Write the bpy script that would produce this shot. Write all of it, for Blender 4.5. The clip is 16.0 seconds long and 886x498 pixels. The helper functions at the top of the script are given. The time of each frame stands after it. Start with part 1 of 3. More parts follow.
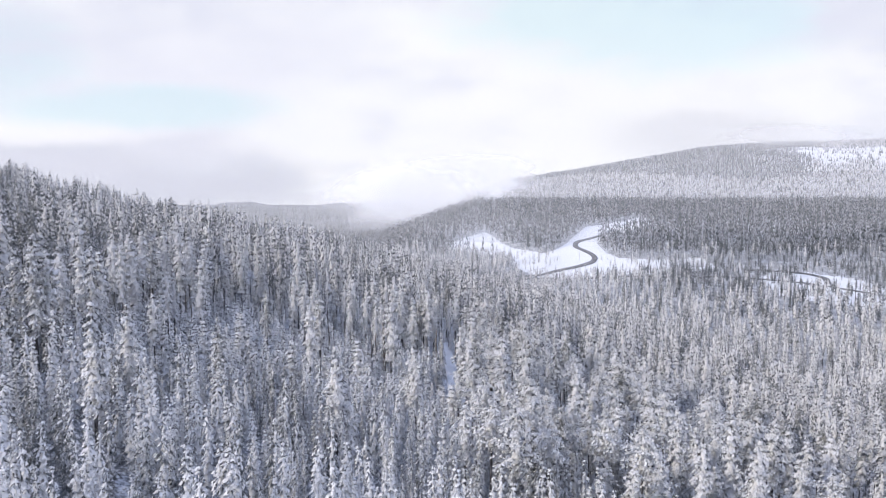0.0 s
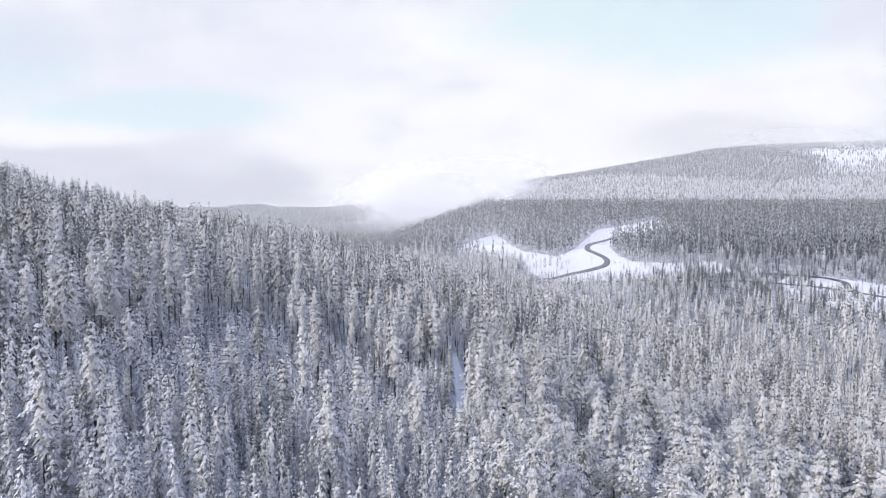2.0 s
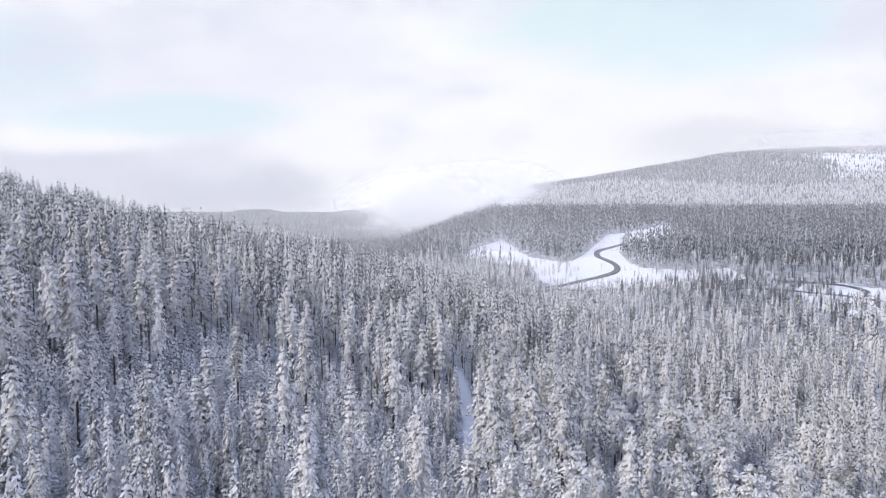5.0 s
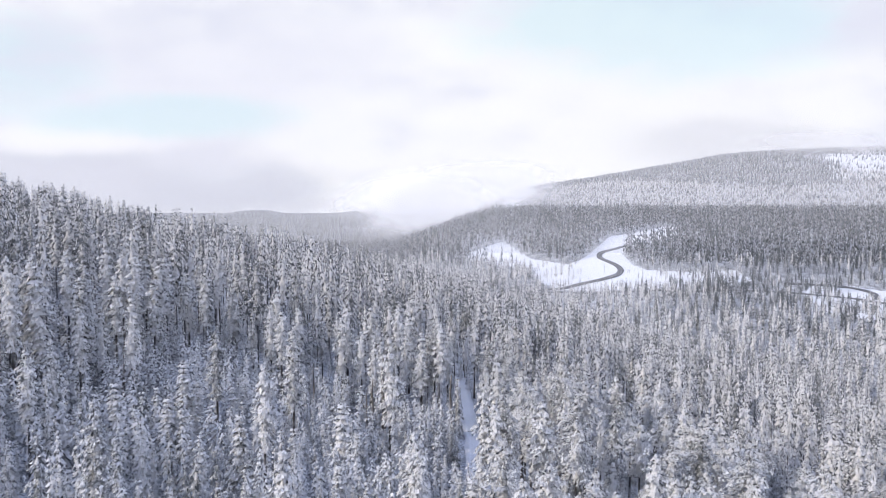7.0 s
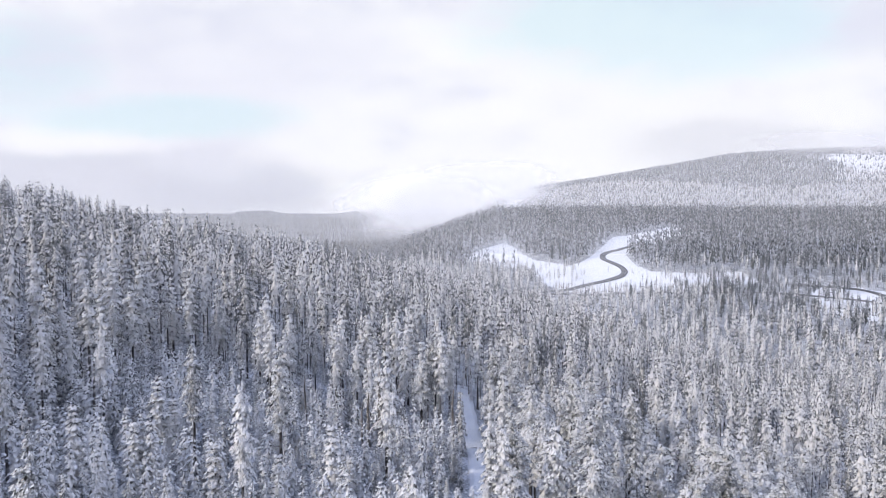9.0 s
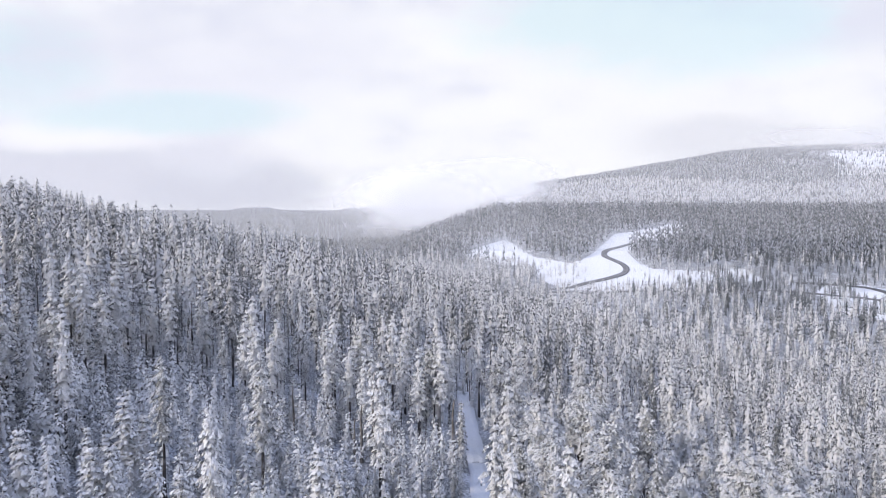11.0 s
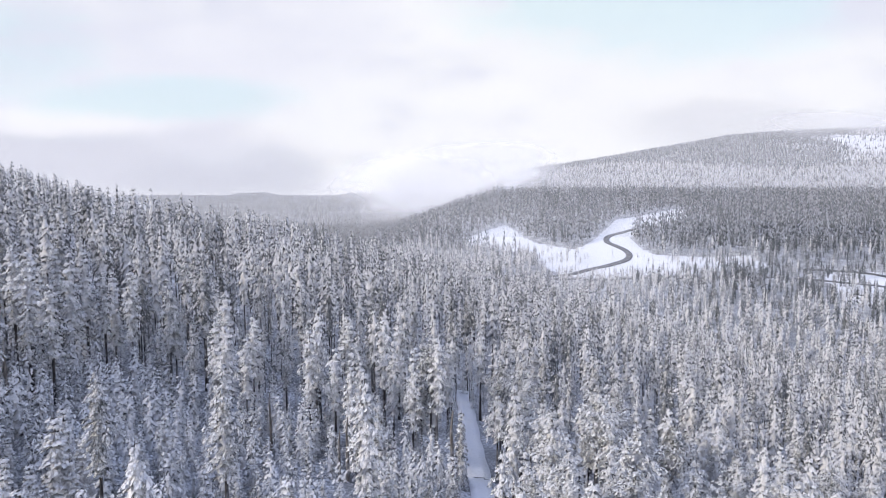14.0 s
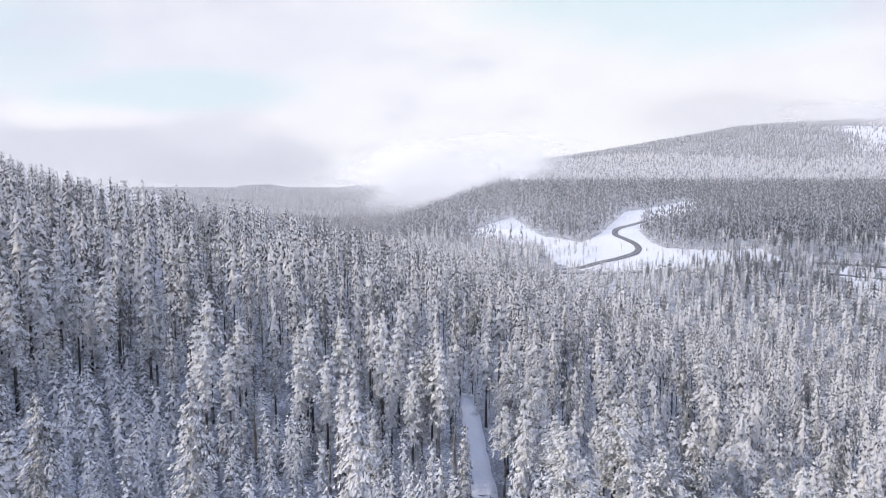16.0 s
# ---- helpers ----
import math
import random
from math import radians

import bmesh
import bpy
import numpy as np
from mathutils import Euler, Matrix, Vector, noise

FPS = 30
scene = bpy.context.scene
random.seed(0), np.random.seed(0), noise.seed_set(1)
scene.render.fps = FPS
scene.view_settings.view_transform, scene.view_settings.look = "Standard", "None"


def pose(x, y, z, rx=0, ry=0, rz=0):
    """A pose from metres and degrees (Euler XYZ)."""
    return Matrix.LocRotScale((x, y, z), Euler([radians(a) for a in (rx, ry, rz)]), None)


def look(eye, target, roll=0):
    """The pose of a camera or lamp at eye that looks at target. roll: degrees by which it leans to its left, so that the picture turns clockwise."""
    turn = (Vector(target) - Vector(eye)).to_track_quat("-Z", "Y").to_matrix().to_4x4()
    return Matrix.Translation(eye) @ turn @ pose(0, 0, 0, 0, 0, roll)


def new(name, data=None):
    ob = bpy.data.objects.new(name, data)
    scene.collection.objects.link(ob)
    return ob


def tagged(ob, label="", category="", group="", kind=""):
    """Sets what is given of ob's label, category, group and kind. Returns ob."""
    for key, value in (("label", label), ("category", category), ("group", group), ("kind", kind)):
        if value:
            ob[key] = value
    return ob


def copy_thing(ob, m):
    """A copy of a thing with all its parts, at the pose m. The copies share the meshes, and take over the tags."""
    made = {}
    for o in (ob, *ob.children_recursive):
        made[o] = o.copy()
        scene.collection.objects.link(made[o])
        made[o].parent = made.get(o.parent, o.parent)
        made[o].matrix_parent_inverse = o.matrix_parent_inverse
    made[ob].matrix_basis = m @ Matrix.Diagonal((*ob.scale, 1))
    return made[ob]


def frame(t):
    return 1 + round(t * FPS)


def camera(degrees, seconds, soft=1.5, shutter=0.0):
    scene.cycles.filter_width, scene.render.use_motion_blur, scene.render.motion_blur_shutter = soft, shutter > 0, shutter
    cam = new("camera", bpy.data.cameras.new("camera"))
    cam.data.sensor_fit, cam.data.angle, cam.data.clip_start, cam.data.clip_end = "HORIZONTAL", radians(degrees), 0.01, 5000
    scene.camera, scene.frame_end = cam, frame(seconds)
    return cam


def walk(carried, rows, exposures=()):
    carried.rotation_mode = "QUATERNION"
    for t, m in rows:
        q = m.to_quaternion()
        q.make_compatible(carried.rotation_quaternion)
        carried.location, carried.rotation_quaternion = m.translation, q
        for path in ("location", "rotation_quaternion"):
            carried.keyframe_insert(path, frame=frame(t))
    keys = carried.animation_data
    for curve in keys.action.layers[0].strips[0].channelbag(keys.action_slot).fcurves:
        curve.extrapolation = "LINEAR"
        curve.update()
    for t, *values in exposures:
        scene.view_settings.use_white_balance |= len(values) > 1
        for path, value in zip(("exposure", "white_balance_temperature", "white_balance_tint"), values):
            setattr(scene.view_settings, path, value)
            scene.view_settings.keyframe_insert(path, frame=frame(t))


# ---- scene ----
# ---------------------------------------------------------------- camera
cam = camera(68.0, 16.0, soft=0.5)
# seconds, x, y, z, yaw, pitch, roll
ROWS = [
    (0, 0.00, 0.00, 60.00, 0.00, -4.43, 0.00),
    (0.5, 0.14, 3.30, 60.06, 0.28, -4.44, 0.00),
    (1, 0.24, 6.55, 60.12, 0.56, -4.41, 0.00),
    (1.5, 0.32, 9.75, 60.16, 0.75, -4.32, 0.00),
    (2, 0.37, 12.89, 60.20, 0.85, -4.26, 0.00),
    (2.5, 0.40, 15.98, 60.23, 0.95, -4.21, 0.00),
    (3, 0.41, 19.03, 60.25, 1.04, -4.11, 0.00),
    (3.5, 0.40, 22.03, 60.26, 1.13, -4.03, 0.00),
    (4, 0.37, 24.99, 60.27, 1.25, -3.96, 0.00),
    (6.5, 0.04, 39.26, 60.20, 1.42, -3.73, 0.00),
    (7, -0.05, 42.03, 60.17, 1.43, -3.73, 0.00),
    (7.5, -0.15, 44.77, 60.14, 1.44, -3.70, 0.00),
    (8, -0.25, 47.49, 60.10, 1.46, -3.68, 0.00),
    (8.5, -0.34, 50.19, 60.06, 1.49, -3.70, 0.00),
    (9, -0.44, 52.88, 60.02, 1.52, -3.69, 0.00),
    (11.5, -0.82, 66.15, 59.75, 1.43, -4.13, -0.00),
    (12, -0.86, 68.79, 59.69, 1.41, -4.32, -0.00),
    (12.5, -0.88, 71.43, 59.63, 1.40, -4.54, -0.00),
    (13, -0.89, 74.08, 59.57, 1.38, -4.81, -0.00),
    (13.5, -0.88, 76.73, 59.50, 1.38, -5.04, -0.00),
    (14, -0.84, 79.40, 59.44, 1.39, -5.27, -0.00),
    (14.5, -0.79, 82.07, 59.38, 1.41, -5.47, -0.00),
    (15, -0.70, 84.76, 59.32, 1.49, -5.64, -0.00),
    (15.5, -0.59, 87.47, 59.26, 1.69, -5.81, -0.00),
    (16, -0.45, 90.19, 59.20, 1.94, -5.96, -0.00),
]
walk(
    cam,
    [(t, pose(x, y, z, 90 + pitch, roll, yaw)) for t, x, y, z, yaw, pitch, roll in ROWS],
    exposures=[(0, 0.09), (9, 0.09), (16, 0.06)],
)


# ---------------------------------------------------------------- sky and sun
SUN_ELEVATION, SUN_AZIMUTH = 32.0, -118.0  # azimuth: degrees clockwise from +y


class Nodes:
    """Short ways to lay out a node tree."""

    def __init__(self, tree):
        self.tree = tree
        tree.nodes.clear()

    def add(self, kind, inputs=()):
        node = self.tree.nodes.new(kind)
        for key, value in dict(inputs).items():
            self.feed(node, key, value)
        return node

    def feed(self, node, key, value):
        if isinstance(value, bpy.types.NodeSocket):
            self.tree.links.new(value, node.inputs[key])
        else:
            node.inputs[key].default_value = value

    def math(self, op, a, b=0.0, c=0.0, clamp=False):
        node = self.add("ShaderNodeMath", {0: a, 1: b, 2: c})
        node.operation, node.use_clamp = op, clamp
        return node.outputs[0]

    def mix(self, factor, a, b, blend="MIX"):
        node = self.add("ShaderNodeMix")
        node.data_type, node.blend_type = "RGBA", blend
        for key, value in ((0, factor), (6, a), (7, b)):
            self.feed(node, key, value)
        return node.outputs[2]

    def noise(self, vector, scale, detail=3.0, rough=0.55):
        return self.add("ShaderNodeTexNoise", {"Vector": vector, "Scale": scale, "Detail": detail, "Roughness": rough}).outputs[0]

    def ramp(self, value, low, high):
        node = self.add("ShaderNodeMapRange", {0: value, 1: low, 2: high})
        node.interpolation_type = "SMOOTHSTEP"
        return node.outputs[0]

    def link(self, a, b):
        self.tree.links.new(a, b)


def make_world():
    world = bpy.data.worlds.new("cloudy_sky")
    scene.world = world
    world.use_nodes = True
    n = Nodes(world.node_tree)
    sky = n.add("ShaderNodeTexSky")
    sky.sky_type, sky.sun_disc = "NISHITA", False
    sky.sun_elevation, sky.sun_rotation = radians(SUN_ELEVATION), radians(SUN_AZIMUTH)
    blue = n.mix(1.0, sky.outputs[0], (0.12, 0.12, 0.12, 1), "MULTIPLY")
    blue = n.mix(0.7, blue, (0.70, 0.93, 1.0, 1))
    way = n.add("ShaderNodeTexCoord").outputs["Generated"]
    wide = n.add("ShaderNodeMapping", {"Vector": way, "Scale": (1.0, 1.0, 2.6)}).outputs[0]
    big = n.noise(wide, 2.6, 4.0, 0.55)
    fine = n.noise(wide, 8.0, 7.0, 0.62)
    shade = n.math("ADD", n.math("MULTIPLY", big, 0.55), n.math("MULTIPLY", fine, 0.45))

    part = n.add("ShaderNodeSeparateXYZ", {0: way})
    ahead = n.math("MAXIMUM", part.outputs[1], 0.05)
    across, up = n.math("DIVIDE", part.outputs[0], ahead), n.math("DIVIDE", part.outputs[2], ahead)
    uneven = n.math("MULTIPLY", n.math("SUBTRACT", shade, 0.5), 6.0)

    def area(u, v, wide, tall):
        """A soft area of the sky about a direction, its edge broken by the cloud noise."""
        du, dv = n.math("DIVIDE", n.math("SUBTRACT", across, u), wide), n.math("DIVIDE", n.math("SUBTRACT", up, v), tall)
        du, dv = n.math("MULTIPLY", du, du), n.math("MULTIPLY", dv, dv)
        near = n.math("ADD", n.math("SUBTRACT", 1.0, n.math("MULTIPLY", n.math("ADD", du, dv), 0.55)), uneven)
        return n.math("MULTIPLY", n.ramp(near, -0.5, 1.0), n.ramp(n.math("ADD", du, dv), 5.0, 1.5))

    cloud = n.mix(n.ramp(shade, 0.36, 0.64), (0.74, 0.76, 0.88, 1), (0.90, 0.91, 0.97, 1))
    high = n.ramp(part.outputs[2], 0.30, 0.70)
    cloud = n.mix(n.math("MULTIPLY", high, 0.85), cloud, (0.46, 0.58, 0.98, 1))
    for u, v, wide, tall, amount, colour in SKY_AREAS:
        cloud = n.mix(n.math("MULTIPLY", area(u, v, wide, tall), amount), cloud, colour)
    gap = n.math("MAXIMUM", area(-0.47, 0.138, 0.15, 0.026), n.math("MULTIPLY", n.math("MAXIMUM", area(0.33, 0.27, 0.22, 0.07), area(-0.66, 0.21, 0.10, 0.06)), 0.8))
    colour = n.mix(n.math("MULTIPLY", gap, 0.75), cloud, blue)
    back = n.add("ShaderNodeBackground", {"Color": colour, "Strength": 1.0})
    out = n.add("ShaderNodeOutputWorld")
    n.link(back.outputs[0], out.inputs[0])


# direction to the right and up, half width and height, amount, colour of the cloud there
SKY_AREAS = [
    (-0.50, 0.045, 0.28, 0.042, 0.90, (0.61, 0.62, 0.73, 1)),
    (-0.28, 0.025, 0.16, 0.026, 0.80, (0.58, 0.60, 0.71, 1)),
    (-0.58, 0.104, 0.12, 0.018, 0.90, (0.95, 0.95, 0.98, 1)),
    (-0.30, 0.170, 0.18, 0.090, 0.50, (0.80, 0.81, 0.92, 1)),
    (0.00, 0.068, 0.19, 0.072, 0.92, (1.0, 1.0, 1.01, 1)),
    (-0.10, 0.120, 0.14, 0.060, 0.60, (0.93, 0.94, 0.98, 1)),
    (0.22, 0.150, 0.24, 0.110, 0.80, (0.97, 0.97, 0.98, 1)),
    (0.60, 0.160, 0.16, 0.060, 0.80, (0.97, 0.97, 0.98, 1)),
    (0.40, 0.095, 0.12, 0.030, 0.70, (0.68, 0.69, 0.78, 1)),
]
make_world()

sun = new("sun", bpy.data.lights.new("sun", "SUN"))
sun.data.energy, sun.data.angle, sun.data.color = 2.7, radians(11.0), (1.0, 0.91, 0.79)
sun.matrix_world = look(
    (0, 0, 400),
    (
        -math.sin(radians(SUN_AZIMUTH)) * math.cos(radians(SUN_ELEVATION)),
        -math.cos(radians(SUN_AZIMUTH)) * math.cos(radians(SUN_ELEVATION)),
        400 - math.sin(radians(SUN_ELEVATION)),
    ),
)


# ---------------------------------------------------------------- materials
def material(name):
    m = bpy.data.materials.new(name)
    m.use_nodes = True
    return m, Nodes(m.node_tree)


def finish(n, colour, rough=0.8, bump=None, strength=0.3, distance=0.1, specular=0.3):
    shader = n.add("ShaderNodeBsdfPrincipled", {"Base Color": colour, "Roughness": rough, "Specular IOR Level": specular})
    if bump is not None:
        relief = n.add("ShaderNodeBump", {"Height": bump, "Strength": strength, "Distance": distance})
        n.link(relief.outputs[0], shader.inputs["Normal"])
    out = n.add("ShaderNodeOutputMaterial")
    n.link(shader.outputs[0], out.inputs[0])


def snow_material(name, litter, scale=1.7, under=(0.13, 0.13, 0.12), start=0.5):
    """Snow with drifts and, where litter is more than 0, twigs and low brush poking through."""
    m, n = material(name)
    place = n.add("ShaderNodeNewGeometry").outputs["Position"]
    drift, grain = n.noise(place, 0.12, 3.0), n.noise(place, scale, 5.0, 0.65)
    colour = n.mix(n.ramp(drift, 0.3, 0.7), (0.80, 0.82, 0.87, 1), (0.87, 0.88, 0.90, 1))
    if litter:
        brush = n.ramp(n.math("ADD", n.math("MULTIPLY", grain, 0.7), n.math("MULTIPLY", drift, 0.3)), start, start + 0.16)
        colour = n.mix(n.math("MULTIPLY", brush, litter), colour, (*under, 1))
    finish(n, colour, 0.7, n.math("ADD", n.math("MULTIPLY", drift, 2.0), n.math("MULTIPLY", grain, 0.4)), 0.6, 0.5)
    return m


def needle_material(name, seed, frost, size, speckle, rime):
    """Conifer boughs: dark needles under frost and lying snow, more of it where a bough faces up."""
    m, n = material(name)
    geometry = n.add("ShaderNodeNewGeometry")
    place, facing = geometry.outputs["Position"], n.add("ShaderNodeSeparateXYZ", {0: geometry.outputs["Normal"]}).outputs[2]
    clump, grain = n.noise(place, 0.45 / size, 2.0), n.noise(place, 4.2 / size, 3.0, 0.75)
    pad, own = geometry.outputs["Random Per Island"], n.add("ShaderNodeObjectInfo").outputs["Random"]
    flat = n.add("ShaderNodeMapping", {"Vector": place, "Scale": (0.2, 0.2, 0.0)}).outputs[0]
    cell = n.add("ShaderNodeSeparateXYZ", {0: n.add("ShaderNodeTexVoronoi", {"Vector": flat, "Scale": 1.0}).outputs["Color"]}).outputs[0]
    tree = cell if seed else own
    green = n.mix(pad, (0.070, 0.081, 0.087, 1), (0.108, 0.118, 0.121, 1))
    amount = n.math("ADD", n.math("MULTIPLY", facing, 0.65), n.math("MULTIPLY", n.math("SUBTRACT", grain, 0.5), speckle))
    amount = n.math("ADD", amount, n.math("MULTIPLY", n.math("SUBTRACT", clump, 0.5), 0.3 * speckle))
    amount = n.math("ADD", amount, n.math("MULTIPLY", n.math("SUBTRACT", pad, 0.5), 0.35))
    amount = n.math("ADD", amount, n.math("MULTIPLY", n.math("SUBTRACT", tree, 0.5), 0.95))
    cover = n.ramp(amount, 0.40 - frost, 0.95 - frost)
    colour = n.mix(n.math("MULTIPLY_ADD", cover, 0.84, 0.13), green, (*rime, 1))
    finish(n, colour, 0.85, grain, 0.5, 0.15 * size, 0.2)
    return m


def bark_material(name, dark, light):
    m, n = material(name)
    place = n.add("ShaderNodeNewGeometry").outputs["Position"]
    long = n.add("ShaderNodeMapping", {"Vector": place, "Scale": (6.0, 6.0, 0.8)}).outputs[0]
    grain, stain = n.noise(long, 1.0, 4.0, 0.65), n.noise(place, 0.5, 2.0)
    colour = n.mix(n.ramp(grain, 0.35, 0.65), dark, light)
    colour = n.mix(n.math("MULTIPLY", n.ramp(stain, 0.5, 0.7), 0.35), colour, (0.7, 0.71, 0.74, 1))
    finish(n, colour, 0.9, grain, 0.7, 0.05)
    return m


def asphalt_material():
    m, n = material("wet_asphalt")
    place = n.add("ShaderNodeNewGeometry").outputs["Position"]
    patch, grain = n.noise(place, 0.25, 3.0), n.noise(place, 4.0, 3.0)
    colour = n.mix(patch, (0.055, 0.056, 0.060, 1), (0.12, 0.12, 0.125, 1))
    colour = n.mix(n.math("MULTIPLY", n.ramp(grain, 0.48, 0.70), 0.5), colour, (0.6, 0.61, 0.65, 1))
    finish(n, colour, 0.55, grain, 0.2, 0.02)
    return m


def mist_material(name, density, scale, along, tall, least=0.0):
    """Cloud vapour: white, scattering, thinning out towards the edges of its sheet."""
    m, n = material(name)
    place = n.add("ShaderNodeNewGeometry").outputs["Position"]
    own = n.add("ShaderNodeSeparateXYZ", {0: n.add("ShaderNodeTexCoord").outputs["Generated"]})
    puff = n.add("ShaderNodeMapping", {"Vector": place, "Scale": (1.0, 1.0, 1.7)}).outputs[0]
    wisp = n.noise(puff, scale, 5.0, 0.55)

    def edge(value, width):
        return n.math("MULTIPLY", n.ramp(value, 0.0, width), n.ramp(n.math("SUBTRACT", 1.0, value), 0.0, width))

    body = n.math("MULTIPLY", edge(own.outputs[0], along), edge(own.outputs[2], tall))
    body = n.math("MULTIPLY", n.ramp(n.math("ADD", body, n.math("MULTIPLY", n.math("SUBTRACT", wisp, 0.5), 1.5)), 0.05, 0.8), n.ramp(body, 0.0, 0.7))
    body = n.math("MAXIMUM", body, least)
    white = n.add("ShaderNodeBsdfDiffuse", {"Color": (0.98, 0.98, 0.99, 1)})
    glow = n.add("ShaderNodeBsdfTranslucent", {"Color": (0.98, 0.98, 0.99, 1)})
    both = n.add("ShaderNodeMixShader", {0: 0.15, 1: white.outputs[0], 2: glow.outputs[0]})
    clear = n.add("ShaderNodeBsdfTransparent")
    mixed = n.add("ShaderNodeMixShader", {0: n.math("MULTIPLY", body, density), 1: clear.outputs[0], 2: both.outputs[0]})
    out = n.add("ShaderNodeOutputMaterial")
    n.link(mixed.outputs[0], out.inputs[0])
    return m


SNOW_GROUND = snow_material("woodland_snow", 0.82, 1.9, (0.14, 0.145, 0.155), 0.39)
SNOW_CLEAN = snow_material("open_snow", 0.12)
SNOW_LOAD = snow_material("bough_snow", 0.8, 4.5, (0.16, 0.17, 0.18), 0.44)
NEEDLES = needle_material("frosted_needles", 0, 0.73, 0.7, 1.8, (0.82, 0.815, 0.825))
NEEDLES_YOUNG = needle_material("frosted_young_boughs", 1, 0.57, 0.6, 1.8, (0.80, 0.80, 0.815))
NEEDLES_PINE = needle_material("frosted_pine_needles", 0, 0.54, 0.7, 1.9, (0.78, 0.775, 0.78))
NEEDLES_FAR = needle_material("frosted_boughs", 1, 0.46, 0.8, 1.9, (0.73, 0.722, 0.726))
# Dark crowns: the ridge's own tone, and shade put into hill and valley woods
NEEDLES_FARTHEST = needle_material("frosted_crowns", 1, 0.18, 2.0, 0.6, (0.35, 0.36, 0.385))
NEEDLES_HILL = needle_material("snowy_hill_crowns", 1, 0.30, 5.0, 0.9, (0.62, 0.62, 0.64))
BARK = bark_material("conifer_bark", (0.032, 0.030, 0.030, 1), (0.105, 0.098, 0.096, 1))
DEADWOOD = bark_material("weathered_deadwood", (0.07, 0.065, 0.06, 1), (0.26, 0.24, 0.22, 1))
ASPHALT = asphalt_material()


# ---------------------------------------------------------------- the lie of the land
def soft(v, k):
    return k * np.logaddexp(0.0, v / k)


def ease(v):
    v = np.clip(v, 0.0, 1.0)
    return v * v * (3.0 - 2.0 * v)


def ground_height(x, y):
    """Height of the snow at a place: a hillside that falls to the right, a valley floor, a wooded rise and far hills."""
    x, y = np.asarray(x, float), np.asarray(y, float)
    crest = 380.0 + 2.0 * soft(x + 130.0, 20.0)
    hill = 5.0 - 0.27 * (x - 4.0) - 0.056 * (y - 193.0) - 0.30 * soft(y - crest, 30.0)
    hill = hill - 0.20 * soft(-x - 320.0, 30.0) + 1.5 * np.exp(-(((x + 190.0) / 110.0) ** 2) - ((y - 370.0) / 120.0) ** 2)
    rise = np.interp(y, [0, 300, 450, 600, 720, 960, 1250, 1500, 1750], [-52, -48, -44, -30, -24, 17, 42, 30, 14])
    low = np.interp(y, [0, 600, 1000, 2500], [-52, -42, -32, 0])
    side = ease((x + 230.0 - 0.2 * (y - 820.0)) / 230.0)
    vale = low + (rise - low) * side
    vale = vale - 6.0 * ease((x - 40.0) / 60.0) * ease((y - 200.0) / 100.0) * ease((640.0 - y) / 120.0)
    near = np.maximum(hill, vale) + soft(-np.abs(hill - vale), 6.0) + 0.9 * np.sin(x / 19.0 + 1.0) * np.sin(y / 23.0) + 0.2 * np.sin(x / 9.0 + y / 13.0)
    u = x / np.maximum(y, 300.0)
    right = np.interp(u, [-0.16, -0.06, 0.0, 0.1, 0.27, 0.39, 0.55, 0.8], [-40, -10, 30, 118, 196, 246, 274, 292])
    right = right * ease((y - 1500.0) / 1150.0) - 0.12 * soft(y - 2750.0, 60.0)
    left = np.interp(u, [-0.9, -0.36, -0.33, -0.29, -0.26, -0.2, -0.16, -0.12, 0.0], [0, -8, 14, 14, -10, -4, 14, 14, -10])
    left = left * ease((y - 2600.0) / 1200.0)
    far = np.maximum(right, left) + 6.0 * np.sin(x / 140.0) * np.sin(y / 170.0) * ease((y - 1500.0) / 500.0)
    w = ease((y - 1500.0) / 450.0)
    return near * (1 - w) + np.maximum(far, near * (1 - w)) * w


def mesh_object(name, verts, tris, mat, parent=None, label=""):
    """Links numpy verts and triangles as one mesh object."""
    verts, tris = np.asarray(verts, np.float32).reshape(-1, 3), np.asarray(tris, np.int32).reshape(-1, 3)
    me = bpy.data.meshes.new(name)
    me.vertices.add(len(verts)), me.loops.add(3 * len(tris)), me.polygons.add(len(tris))
    me.vertices.foreach_set("co", verts.ravel())
    me.loops.foreach_set("vertex_index", tris.ravel())
    me.polygons.foreach_set("loop_start", np.arange(0, 3 * len(tris), 3, dtype=np.int32))
    me.materials.append(mat)
    me.update(calc_edges=True)
    ob = new(name, me)
    ob.parent = parent
    if label:
        ob["label"] = label
    return ob


def smooth_shade(ob):
    ob.data.polygons.foreach_set("use_smooth", np.ones(len(ob.data.polygons), bool))
    return ob


def spaced(*stretches):
    """Coordinates from stretches of (from, to, step)."""
    return np.concatenate([np.arange(a, b, s) for a, b, s in stretches])


def smooth_line(points, step):
    """A curve through the points, as evenly spaced places with their directions."""
    p = np.array(points, float)
    p = np.vstack([2 * p[0] - p[1], p, 2 * p[-1] - p[-2]])
    out = []
    for a, b, c, d in zip(p, p[1:], p[2:], p[3:]):
        for t in np.linspace(0, 1, 24, endpoint=False):
            out.append(0.5 * (2 * b + (c - a) * t + (2 * a - 5 * b + 4 * c - d) * t**2 + (3 * b - a - 3 * c + d) * t**3))
    out = np.array(out + [p[-2]])
    run = np.r_[0, np.cumsum(np.hypot(*np.diff(out, axis=0).T))]
    s = np.arange(0, run[-1], step)
    line = np.stack([np.interp(s, run, out[:, 0]), np.interp(s, run, out[:, 1])], 1)
    way = np.gradient(line, axis=0)
    return line, way / np.linalg.norm(way, axis=1, keepdims=True)


